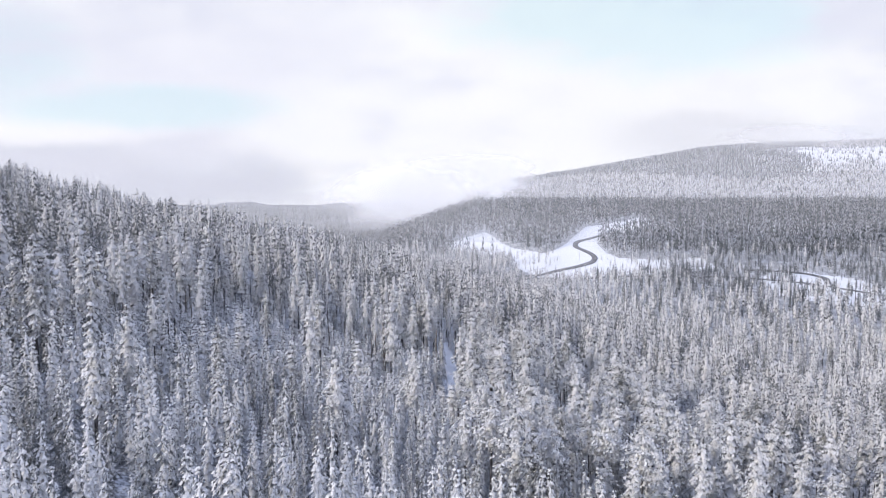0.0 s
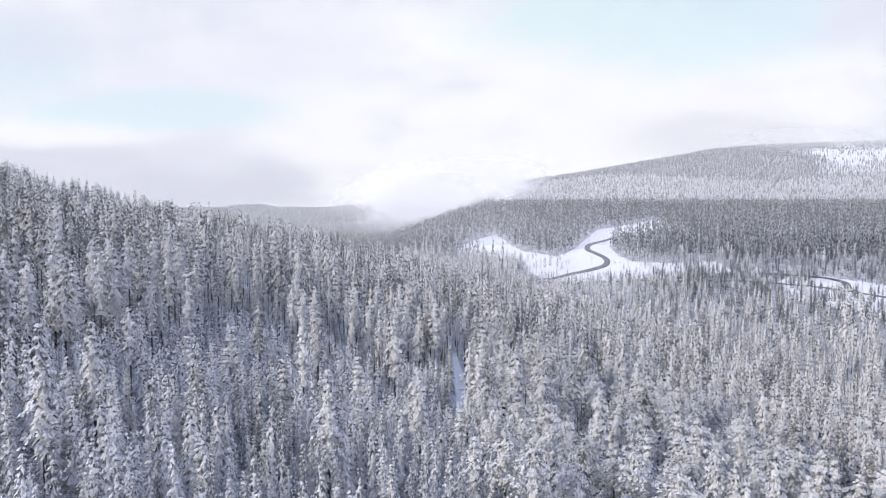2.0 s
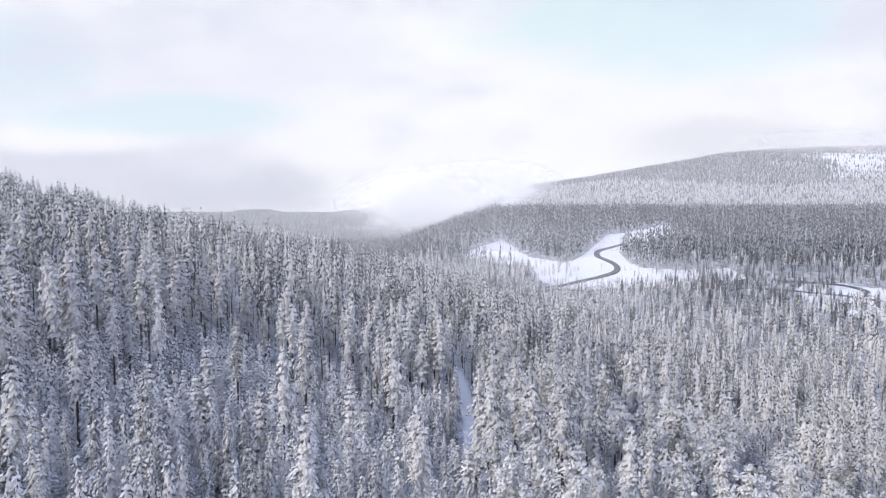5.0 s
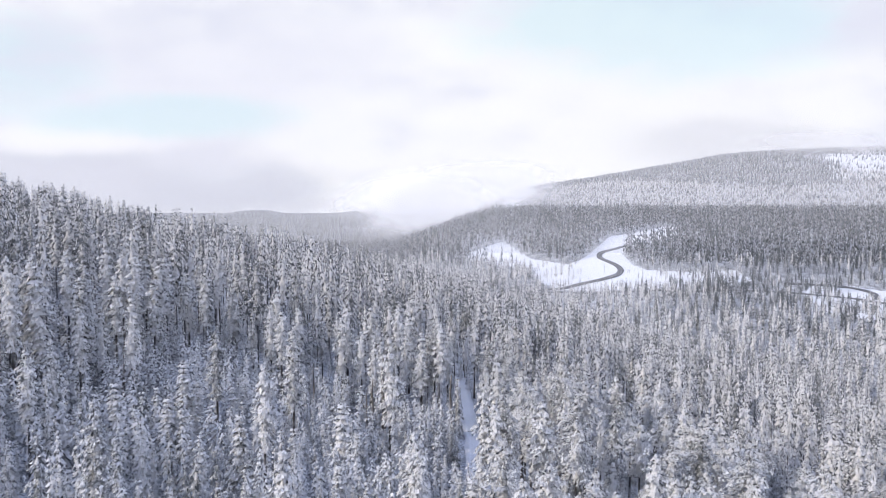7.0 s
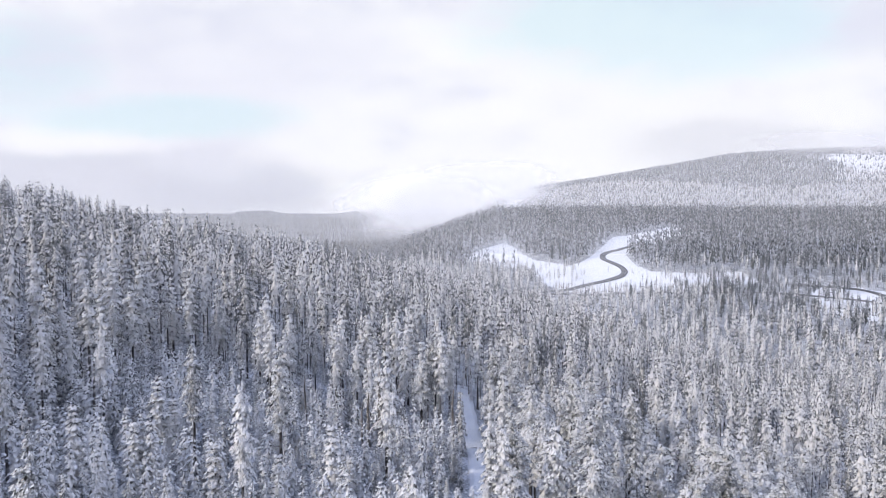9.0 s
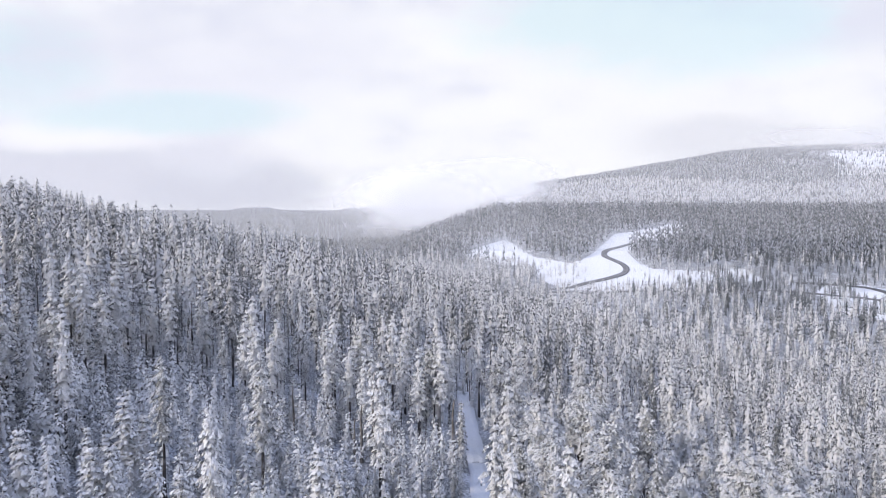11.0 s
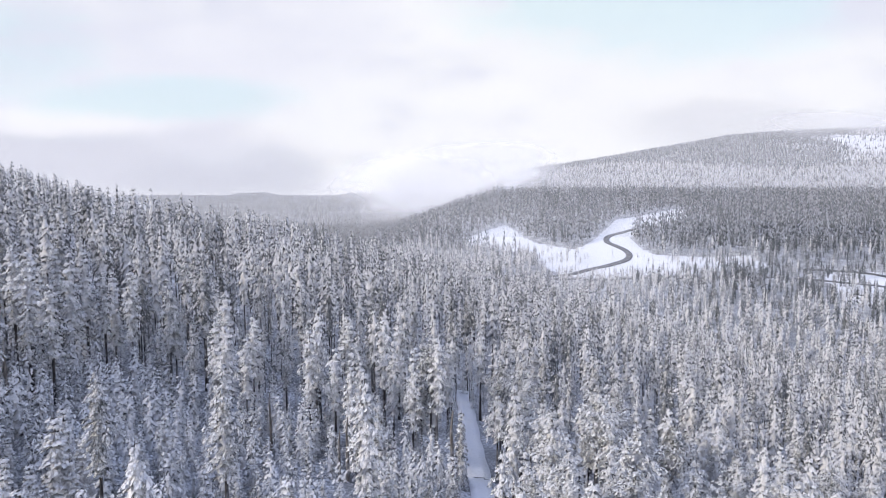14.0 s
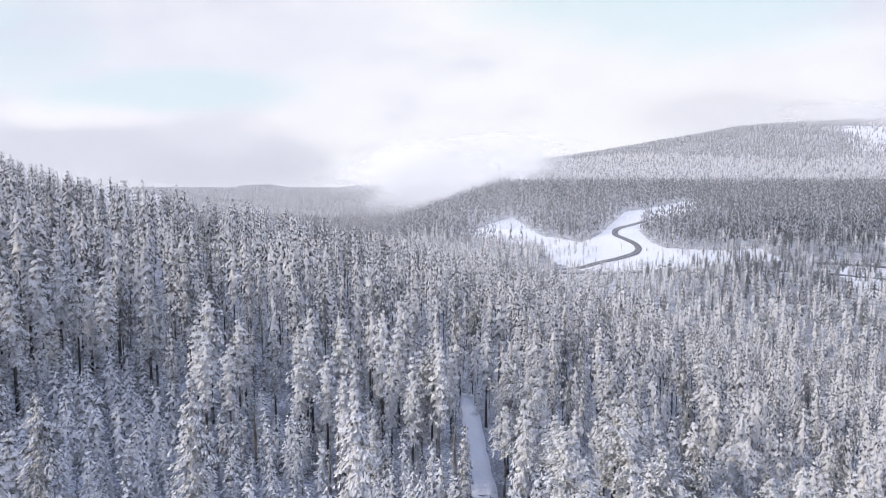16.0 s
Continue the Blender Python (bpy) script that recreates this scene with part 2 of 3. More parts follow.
def line_distance(x, y, line):
    """Distance of places to a polyline given densely."""
    best = np.full(np.shape(x), 1e9)
    for px, py in line:
        best = np.minimum(best, (x - px) ** 2 + (y - py) ** 2)
    return np.sqrt(best)


def inside(x, y, ring):
    """Whether places lie in a closed ring."""
    odd = np.zeros(np.shape(x), bool)
    for (ax, ay), (bx, by) in zip(ring, ring[1:] + ring[:1]):
        cross = (ay > y) != (by > y)
        odd ^= cross & (x < (bx - ax) * (y - ay) / ((by - ay) or 1e-9) + ax)
    return odd


ROAD = [(60, 655), (72, 690), (105, 715), (129, 732), (150, 747), (170, 765), (182, 785), (183, 805), (176, 824), (171, 845), (179, 872), (195, 888), (214, 905), (250, 925)]
VALLEY_ROAD = [(40, 640), (86, 686), (156, 694), (217, 703), (276, 706), (330, 688), (368, 674), (383, 646), (393, 628), (440, 590), (520, 560)]
SIDE_ROAD = [(340, 735), (377, 729), (401, 722), (406, 700), (400, 680), (386, 655)]
TRAIL = [(3.9, 160), (3.6, 170), (3.2, 193), (2.4, 214), (1.2, 243), (0.2, 262)]
OPENING = [(20, 828), (8, 842), (5, 852), (36, 905), (60, 934), (70, 902), (78, 862), (88, 838), (128, 815), (157, 852), (180, 905), (215, 975), (250, 1002), (325, 1090), (350, 1065), (300, 975), (252, 925), (222, 903), (204, 864), (203, 812), (212, 790), (255, 780), (312, 790), (315, 748), (213, 718), (205, 720), (140, 702), (106, 710), (88, 738), (82, 768), (68, 800), (44, 812)]
MEADOW = [(312, 610), (330, 668), (345, 705), (370, 732), (408, 730), (432, 690), (445, 610), (405, 570), (350, 578)]
SHELF = [(-98, 204, 9), (-82, 172, 6), (-138, 352, 10), (-100, 338, 9), (-19, 176.5, 6.5)]

road_line, road_way = smooth_line(ROAD, 4.0)
valley_line, valley_way = smooth_line(VALLEY_ROAD, 4.0)
side_line, side_way = smooth_line(SIDE_ROAD, 4.0)
trail_line, trail_way = smooth_line(TRAIL, 2.0)


def make_ground():
    xs = spaced((-4600, -800, 120), (-800, -300, 30), (-300, 0, 8), (0, 420, 4.5), (420, 480, 8), (480, 1000, 22), (1000, 2200, 60), (2200, 4700, 90))
    ys = spaced((-1200, 0, 60), (0, 60, 10), (60, 420, 6), (420, 690, 9), (690, 960, 4.5), (960, 1100, 7), (1100, 3200, 40), (3200, 4600, 90), (4600, 4960, 120))
    gx, gy = np.meshgrid(xs, ys)
    gz = ground_height(gx, gy)
    flat = np.stack([gx, gy, gz], -1).reshape(-1, 3)
    nx, ny = len(xs), len(ys)
    i = (np.arange(ny - 1)[:, None] * nx + np.arange(nx - 1)).ravel()
    tris = np.concatenate([np.stack([i, i + 1, i + nx + 1], 1), np.stack([i, i + nx + 1, i + nx], 1)])
    middle = flat[tris].mean(1)
    x, y = middle[:, 0], middle[:, 1]
    open_snow = inside(x, y, OPENING) | inside(x, y, MEADOW) | ((y > 2100) & (x / y > 0.54)) | ((y > 1650) & (np.abs(x / y) < 0.1))
    ob = smooth_shade(mesh_object("ground", flat, tris, SNOW_GROUND))
    ob.data.materials.append(SNOW_CLEAN)
    ob.data.polygons.foreach_set("material_index", open_snow.astype(np.int32))
    return tagged(ob, "snow-covered valley ground with twigs and brush poking through", "ground", kind="structure")


def make_strip(name, line, way, half, lift, mat, label, category):
    """A strip laid along a line, with slightly uneven edges and its own thickness."""
    side = np.stack([way[:, 1], -way[:, 0]], 1)
    k = np.arange(len(line))
    rows = []
    for a, down in ((-1.04, 0.5), (-1.0, 0.0), (-0.33, -0.06), (0.33, -0.06), (1.0, 0.0), (1.04, 0.5)):
        wave = 1.0 + 0.06 * np.sin(k * 0.9 + 2 * a) + 0.04 * np.sin(k * 0.37)
        p = line + side * (a * half * wave)[:, None]
        middle = ground_height(line[:, 0], line[:, 1])
        own = ground_height(p[:, 0], p[:, 1])
        rows.append(np.column_stack([p, np.maximum(0.6 * middle + 0.4 * own, own) + lift - down]))
    verts = np.stack(rows, 1).reshape(-1, 3)
    m = len(rows)
    i = (np.arange(len(line) - 1)[:, None] * m + np.arange(m - 1)).ravel()
    tris = np.concatenate([np.stack([i, i + 1, i + m + 1], 1), np.stack([i, i + m + 1, i + m], 1)])
    ob = smooth_shade(mesh_object(name, verts, tris, mat))
    return tagged(ob, label, category, kind="structure")


make_ground()
make_strip("road_1", road_line, road_way, 3.4, 0.55, ASPHALT, "ploughed dark asphalt mountain road winding through open snow", "road")
make_strip("road_2", valley_line, valley_way, 3.2, 0.55, ASPHALT, "ploughed asphalt road along the wooded valley floor", "road")
make_strip("road_3", side_line, side_way, 3.2, 0.65, ASPHALT, "narrow ploughed asphalt side road in a snowy meadow", "road")
make_strip("trail", trail_line, trail_way, 2.1, 0.40, SNOW_CLEAN, "smooth snow-covered forest track between conifers", "track")


# ---------------------------------------------------------------- trees
def crown_shape(kind, t):
    """Relative reach of the boughs at t, from 0 at the crown's foot to 1 at its tip."""
    if kind == "spire":
        return (1 - t) ** 0.85 * (0.8 + 0.2 * min(1.0, 6 * t)) + 0.03
    if kind == "old":
        return min(1.0, (1 - t) * 3.6) ** 0.8 * (0.55 + 0.45 * min(1.0, 3.5 * t)) * (0.8 + 0.2 * math.sin(17 * t)) + 0.03
    if kind == "fir":
        return min(1.0, (1 - t) * 1.75) ** 0.8 * (0.62 + 0.38 * min(1.0, 3.5 * t)) + 0.03
    return math.sqrt(max(0.0, 1 - (2 * t - 0.85) ** 2 / 1.4)) * min(1.0, 2.4 * (1.03 - t)) * min(1.0, 0.45 + 3 * t) + 0.02


def crown_pads(seed, kind, height, foot, reach, branches, pads, size, ragged):
    """The needle pads of a crown, clustered along drooping branches: n pads of four points, root, two sides and tip."""
    rng = np.random.default_rng(seed)
    k = np.arange(branches)
    t = 1 - (1 - (k + rng.random(branches)) / branches) ** 1.1
    whorls = max(4, int((height - foot) / (0.6 if kind == "spire" else 1.2)))
    t = np.clip((np.floor(t * whorls) + 0.5 + rng.normal(0, 0.1 if kind == "spire" else 0.18, branches)) / whorls, 0.0, 0.99)
    turn = 2.399 * k + rng.uniform(-0.5, 0.5, branches)
    length = reach * np.array([crown_shape(kind, v) for v in t]) * rng.uniform(1 - ragged, 1 + 0.45 * ragged, branches)
    for g in rng.uniform(0, 6.283, 3):
        length *= 1 - 0.4 * ragged * np.maximum(0.0, np.cos(turn - g) - 0.6 + 0.4 * np.sin(9 * t + g))
    length = np.maximum(length, 0.25)
    droop = rng.uniform(-0.2, 0.3, branches) if kind == "pine" else rng.uniform(0.1, 0.4, branches) + 0.2 * (1 - t)

    def each(v):
        return np.repeat(v, pads)

    n = branches * pads
    s = 1 - rng.random(n) ** 1.3 * 0.85
    l, d, a = each(length), each(droop), each(turn)
    spread = np.minimum(0.42 * l, 0.95) * (1.1 - 0.5 * s) * rng.uniform(-1, 1, n)
    puff = (0.45 if kind == "pine" else 0.22) * rng.normal(0, 1, n) * np.minimum(0.6, 0.3 * l)
    z = foot + (height - foot) * each(t) - d * l * s * s + puff
    x, y = np.cos(a) * s * l - np.sin(a) * spread, np.sin(a) * s * l + np.cos(a) * spread
    root = np.stack([x, y, np.minimum(z, height)], 1)
    own = size * rng.uniform(0.65, 1.3, n) * np.where(each(t) > 0.85, 0.7, 1.0)
    wide = own * rng.uniform(0.30, 0.46, n)
    a = a + rng.normal(0, 0.65, n)
    fall = own * (rng.uniform(-0.1, 1.0, n) if kind == "pine" else rng.uniform(0.45, 1.15, n))
    out, across = np.stack([np.cos(a), np.sin(a), 0 * a], 1), np.stack([-np.sin(a), np.cos(a), rng.uniform(-0.3, 0.3, n)], 1)
    up = np.array([0.0, 0.0, 1.0])
    middle = root + out * (0.4 * own)[:, None] - up * (0.3 * fall + 0.4 * wide)[:, None]
    tip = root + out * (0.75 * own)[:, None] - up * fall[:, None]
    return np.stack([root, middle + across * wide[:, None], middle - across * wide[:, None], tip], 1)


def tufts(pads):
    """Pads as points and triangles: each a fan of needles that widens towards its hanging outer edge."""
    root, tip, half = pads[:, 0], pads[:, 3], 0.45 * (pads[:, 1] - pads[:, 2])
    run = tip - root
    corners = np.stack([root, tip + half - 0.15 * run, tip - half + 0.1 * run], 1)
    return corners.reshape(-1, 3), np.arange(3 * len(pads)).reshape(-1, 3)


def tiered_cone(seed, tiers, sides, height, reach, start=0.12):
    """A few ragged skirts of boughs, one above another."""
    rng = random.Random(seed)
    verts, tris = [], []
    for k in range(tiers):
        z0, z1 = height * (start + 0.80 * k / tiers), height * (start + 0.88 * (k + 1.35) / (tiers + 0.35))
        r, n = reach * (1 - 0.72 * k / tiers), len(verts)
        verts.append((0, 0, min(z1, height)))
        for s in range(sides):
            a = 6.2832 * (s + 0.5 * k) / sides + rng.uniform(-0.25, 0.25)
            q = r * rng.uniform(0.65, 1.2)
            verts.append((q * math.cos(a), q * math.sin(a), z0 + rng.uniform(-0.05, 0.05) * height))
        tris += [(n, n + 1 + s, n + 1 + (s + 1) % sides) for s in range(sides)]
    return np.array(verts), np.array(tris)


def crown_core(seed, kind, height, foot, reach, tiers, sides):
    """The inner body of a crown: hanging skirts of boughs that follow its outline."""
    rng = random.Random(seed)
    verts, tris = [], []
    for k in range(tiers):
        t, n = k / tiers, len(verts)
        r = reach * crown_shape(kind, t + 0.3 / tiers) * rng.uniform(0.85, 1.12)
        z, step = foot + (height - foot) * t, (height - foot) / tiers
        ox, oy = rng.uniform(-0.12, 0.12) * r, rng.uniform(-0.12, 0.12) * r
        verts.append((ox, oy, min(height, z + min(1.7 * step, 1.6 * r + 0.3))))
        spin = rng.random() * 6.28
        for s in range(sides):
            a = spin + 6.2832 * (s + rng.uniform(-0.3, 0.3)) / sides
            q = r * (rng.uniform(0.85, 1.2) if s % 2 else rng.uniform(0.45, 0.75))
            verts.append((ox + q * math.cos(a), oy + q * math.sin(a), z + (rng.uniform(-0.6, 0.0) if s % 2 else rng.uniform(-0.1, 0.5)) * step - 0.1 * q))
        tris += [(n, n + 1 + s, n + 1 + (s + 1) % sides) for s in range(sides)]
    return np.array(verts), np.array(tris)


def trunk_part(rng, height, thick, sides=6, rings=5, lean=0.0, broken=False):
    """A tapered, slightly crooked trunk that goes a little into the ground."""
    verts, tris = [], []
    bend = [(rng.uniform(-1, 1) * lean, rng.uniform(-1, 1) * lean) for _ in range(rings + 1)]
    for k in range(rings + 1):
        t = k / rings
        r = thick * ((1 - t) ** 0.8 * 0.92 + (0.35 if broken else 0.05)) * (1.25 if k == 0 else 1)
        for s in range(sides):
            a = 6.2832 * s / sides
            jag = rng.uniform(-0.5, 0.4) if broken and k == rings else 0.0
            verts.append((bend[k][0] * t + r * math.cos(a), bend[k][1] * t + r * math.sin(a), -1.2 + (height + 1.2) * t + jag))
    for k in range(rings):
        for s in range(sides):
            a, b = k * sides + s, k * sides + (s + 1) % sides
            tris += [(a, b, b + sides), (a, b + sides, a + sides)]
    top = rings * sides
    tris += [(top, top + s, top + s + 1) for s in range(1, sides - 1)]
    return np.array(verts), np.array(tris)


def twigs(rng, low, high, count, length):
    """Bare dead branch stubs round a trunk: thin three-sided spikes."""
    verts, tris = [], []
    for _ in range(count):
        z, a, l = rng.uniform(low, high), rng.random() * 6.28, length * rng.uniform(0.3, 1)
        d, s = np.array([math.cos(a), math.sin(a), rng.uniform(-0.45, 0.1)]), np.array([-math.sin(a), math.cos(a), 0])
        p, r, k = np.array([0, 0, z]), 0.05, len(verts)
        verts += [p + s * r, p - s * r, p + np.array([0, 0, 0.1]), p + d * l]
        tris += [(k, k + 1, k + 3), (k + 1, k + 2, k + 3), (k + 2, k, k + 3)]
    return np.array(verts), np.array(tris)


def joined(*pieces):
    verts, tris, n = [], [], 0
    for v, t in pieces:
        verts.append(v), tris.append(np.asarray(t) + n)
        n += len(v)
    return np.concatenate(verts), np.concatenate(tris)


TREE_LABELS = {
    "spire": ("young_fir", "young narrow fir with every bough loaded with snow", "fir tree", "young firs on the hillside"),
    "fir": ("fir_tree", "tall old fir with a bare lower trunk and snow-laden boughs", "fir tree", "tall firs of the forest"),
    "old": ("fir_tree", "tall old fir with a ragged blunt top and frosted boughs", "fir tree", "tall firs of the forest"),
    "pine": ("pine_tree", "tall pine with a broad frosted crown on a bare trunk", "pine tree", "tall pines of the forest"),
}


def make_tree(seed, kind, height, foot, reach, branches, sprigs, size, ragged):
    """A conifer as a thing: trunk, crown and the snow on it."""
    rng = random.Random(seed)
    name, label, category, group = TREE_LABELS[kind]
    tree = tagged(new(name), label, category, group)
    pads = crown_pads(seed, kind, height, foot, reach, branches, sprigs, size, ragged)
    needles = joined(crown_core(seed, kind, foot + 0.92 * (height - foot), foot, {"spire": 0.72, "pine": 0.3}.get(kind, 0.5) * reach, 15, 8), tufts(pads))
    loaded = np.array([rng.random() < (0.12 if kind == "pine" else 0.15) for _ in pads])
    middle = pads.mean(1, keepdims=True)
    snow = tufts((middle + (pads - middle) * 0.9 + np.array([0, 0, 0.07]))[loaded])
    trunk = trunk_part(rng, height * 1.015, 0.011 * height + 0.05, 6, 5, 0.15)
    if foot > 4:
        trunk = joined(trunk, twigs(rng, 0.35 * foot, foot + 1, 14, 1.6))
    mesh_object("trunk", *trunk, BARK, tree)
    tagged(mesh_object("crown", *needles, NEEDLES_PINE if kind == "pine" else NEEDLES, tree), kind="stuff")
    tagged(mesh_object("snow_load", *snow, SNOW_LOAD, tree, "fresh snow lying on the boughs"), kind="stuff")
    return tree


def make_snag(seed, height, thick):
    """A dead standing trunk with a broken top and a few bare stubs."""
    rng = random.Random(seed)
    snag = tagged(new("dead_tree"), "bare grey dead trunk with a broken top, standing among firs", "dead tree", "dead trunks in the forest")
    mesh_object("trunk", *trunk_part(rng, height, thick, 7, 5, 0.25, True), DEADWOOD, snag)
    for k in range(6):
        low = height * (0.35 + 0.1 * k)
        mesh_object("branch_stub", *twigs(rng, low, low + 0.8, 1, 1.9), DEADWOOD, snag)
    return snag


def stand(template, x, y, size, turn, girth=1.0, lean=0.0):
    m = Matrix.LocRotScale((x, y, float(ground_height(x, y)) - 0.05), Euler((lean, 0.4 * lean, turn)), (size * girth, size * girth, size))
    return copy_thing(template, m)


# ---------------------------------------------------------------- the forest
def free_of_trees(x, y):
    """Where no tree stands: track, roads, open snow, small openings."""
    bare = line_distance(x, y, trail_line[::2]) < np.where(y > 243, 0.8, 4.2)
    bare |= line_distance(x, y, road_line[::2]) < 11
    bare |= line_distance(x, y, valley_line[::2]) < np.where(x < 330, 4.5, 6.5)
    bare |= line_distance(x, y, side_line[::2]) < 8
    bare |= (inside(x, y, OPENING) & ((x < 212) | (y > 752))) | inside(x, y, [(380 + 0.55 * (a - 380), 650 + 0.55 * (b - 650)) for a, b in MEADOW])
    for cx, cy, r in SHELF:
        bare |= np.hypot(x - cx, y - cy) < r
    return bare


def scatter(rng, low, high, spacing, wide=0.74, margin=14.0, jitter=0.48, left=0.74):
    """Places on a jittered grid within the wedge of land ahead, between two distances; left: how far it reaches on the hill's side."""
    xs = np.arange(-wide * high - margin, wide * high + margin, spacing)
    ys = np.arange(low, high, spacing)
    gx, gy = np.meshgrid(xs, ys)
    gx = gx + rng.uniform(-jitter, jitter, gx.shape) * spacing
    gy = gy + rng.uniform(-jitter, jitter, gy.shape) * spacing
    x, y = gx.ravel(), gy.ravel()
    keep = (np.abs(x) < wide * y + margin) & (x > -left * y - margin) & (y >= low) & (y < high)
    x, y = x[keep], y[keep]
    keep = ~free_of_trees(x, y)
    return x[keep], y[keep]


def thicket(name, templates, x, y, size, girth, mat, label, seed):
    """Many trees in one mesh: each place takes one of the templates, turned and scaled."""
    rng = np.random.default_rng(seed)
    z = ground_height(x, y) - 0.1
    pick, turn = rng.integers(0, len(templates), len(x)), rng.uniform(0, 6.283, len(x))
    verts, tris, n = [], [], 0
    for k, (v, t) in enumerate(templates):
        own = pick == k
        m = int(own.sum())
        if not m:
            continue
        c, s = np.cos(turn[own])[:, None], np.sin(turn[own])[:, None]
        g, h = (size[own] * girth[own])[:, None], size[own][:, None]
        px = (v[None, :, 0] * c - v[None, :, 1] * s) * g + x[own][:, None]
        py = (v[None, :, 0] * s + v[None, :, 1] * c) * g + y[own][:, None]
        pz = v[None, :, 2] * h + z[own][:, None]
        verts.append(np.stack([px, py, pz], -1).reshape(-1, 3))
        tris.append((t[None] + (np.arange(m) * len(v))[:, None, None]).reshape(-1, 3) + n)
        n += m * len(v)
    ob = mesh_object(name, np.concatenate(verts), np.concatenate(tris), mat)
    return tagged(ob, label, "trees", kind="stuff")


def light_tree(seed, kind, height, foot, reach, tiers, sides, branches, pads, size, ragged, body=0.46):
    """A tree of few triangles, as one set of points and triangles: needle pads round a core of skirts."""
    core = crown_core(seed, kind, foot + 0.96 * (height - foot), foot, body * reach, tiers, sides)
    return joined(core, tufts(crown_pads(seed, kind, height, foot, reach, branches, pads, size, ragged)))


STEM = [(np.array([(0.22, 0, -1), (-0.11, 0.19, -1), (-0.11, -0.19, -1), (0, 0, 24.9)]), np.array([(0, 1, 3), (1, 2, 3), (2, 0, 3)]))]


young = [make_tree(11 + k, "spire", 10.0, 0.1, 1.25 + 0.12 * (k % 3), 80, 11, 0.34, 0.25) for k in range(5)]
saplings = [make_tree(21 + k, "spire", 13.5, 0.1, 1.8 + 0.12 * k, 92, 13, 0.36, 0.3) for k in range(3)]
tall = [make_tree(31 + k, ("fir", "old")[k % 2], 24.0, (7.5, 9.5, 6.0, 10.5, 8.0)[k], 2.3 + 0.25 * (k % 3), (86, 72)[k % 2], (24, 28)[k % 2], 0.46, 0.45) for k in range(5)]
pines = [make_tree(51 + k, "pine", 22.0, (10.5, 12.5, 9.5)[k], 3.5 + 0.3 * k, 64, 32, 0.48, 0.45) for k in range(3)]
snags = [make_snag(71 + k, 11.0 + k, 0.30) for k in range(3)]
rng = np.random.default_rng(5)
first_used = set()


def put(template, x, y, size, girth=1.0, lean=0.0):
    """Stands the template itself the first time and a copy of it after that."""
    if template.name not in first_used:
        first_used.add(template.name)
        template.matrix_basis = Matrix.LocRotScale((x, y, float(ground_height(x, y)) - 0.05), Euler((0, 0, 1.0)), (size, size, size))
    else:
        stand(template, x, y, size, float(rng.uniform(0, 6.283)), girth, lean)


# Trees that stand out: x, y, height, template
LANDMARKS = [
    (-3.2, 220.5, 21.0, tall[0]), (-6.1, 222.8, 20.6, tall[1]), (-8.6, 222.9, 21.4, tall[2]), (-14.0, 220.8, 23.0, tall[4]),
    (6.4, 197.8, 17.0, pines[0]), (11.6, 205.8, 23.5, pines[1]), (4.6, 239.4, 23.3, tall[3]), (-38.2, 191.7, 21.0, tall[1]),
    (-39.4, 199.6, 21.0, tall[3]), (-14.2, 184.6, 17.0, tall[2]), (-0.4, 190.0, 14.0, young[1]), (-54.4, 122.0, 17.5, tall[3]),
    (-45.6, 84.3, 25.0, tall[0]), (-86.0, 137.6, 23.0, tall[1]), (23.0, 189.1, 24.0, pines[1]), (46.8, 139.1, 19.0, pines[0]),
    (62.6, 151.6, 23.0, pines[2]), (77.0, 157.8, 24.0, pines[1]), (-57.5, 132.2, 17.0, tall[4]), (-79.0, 171.7, 24.0, tall[3]),
    (-19.8, 191.5, 21.0, tall[0]), (-28.0, 196.0, 22.0, tall[4]), (-47.0, 205.0, 23.0, tall[2]), (14.5, 195.0, 18.0, pines[2]),
]
NATURAL = {t.name: h for t, h in [(t, 10.0) for t in young] + [(t, 24.0) for t in tall] + [(t, 22.0) for t in pines]}
for x, y, h, template in LANDMARKS:
    put(template, x, y, h / NATURAL[template.name])
marked = np.array([(x, y) for x, y, _, _ in LANDMARKS])


def off_marks(x, y, gap):
    return np.min(np.hypot(x[:, None] - marks_x, y[:, None] - marks_y), axis=1) > gap


marks_x, marks_y = marked[:, 0], marked[:, 1]

# Near slope: the nearest trees are single things, the rest thickets
x, y = scatter(rng, 46.0, 262.0, 6.0)
nursery = ((x > -66) & (x < 3) & (y < 192)) | (y < 100)
keep = off_marks(x, y, 3.0) & (rng.random(len(x)) < np.where(nursery, 0.06, np.where((x > 0) & (y < 130), 0.8, 0.9))) & ~((y < 100) & (np.abs(x) < 70))
x, y = x[keep], y[keep]
reach_in = np.maximum(85.0, np.abs(x) / 0.68)
order = np.argsort(np.where(y < reach_in, 900.0, np.maximum(reach_in, y - 90.0)) + rng.uniform(0, 12, len(x)))
x, y = x[order], y[order]
broad = (x > 6) & (rng.random(len(x)) < 0.6)
for px, py, b in zip(x[:270], y[:270], broad):
    if b:
        put(pines[int(rng.integers(3))], px, py, float(rng.uniform(0.75, 1.02)), float(rng.uniform(0.85, 1.15)))
    else:
        put(tall[int(rng.integers(5))], px, py, float(rng.uniform(0.75, 1.08)), float(rng.uniform(0.8, 1.15)))
firs_mid = [light_tree(101 + k, ("fir", "old")[k % 2], 24.0, 8.0 + 0.8 * k, 2.7, 9, 6, 50, 9, 0.52, 0.45) for k in range(6)]
x, y = x[270:], y[270:]
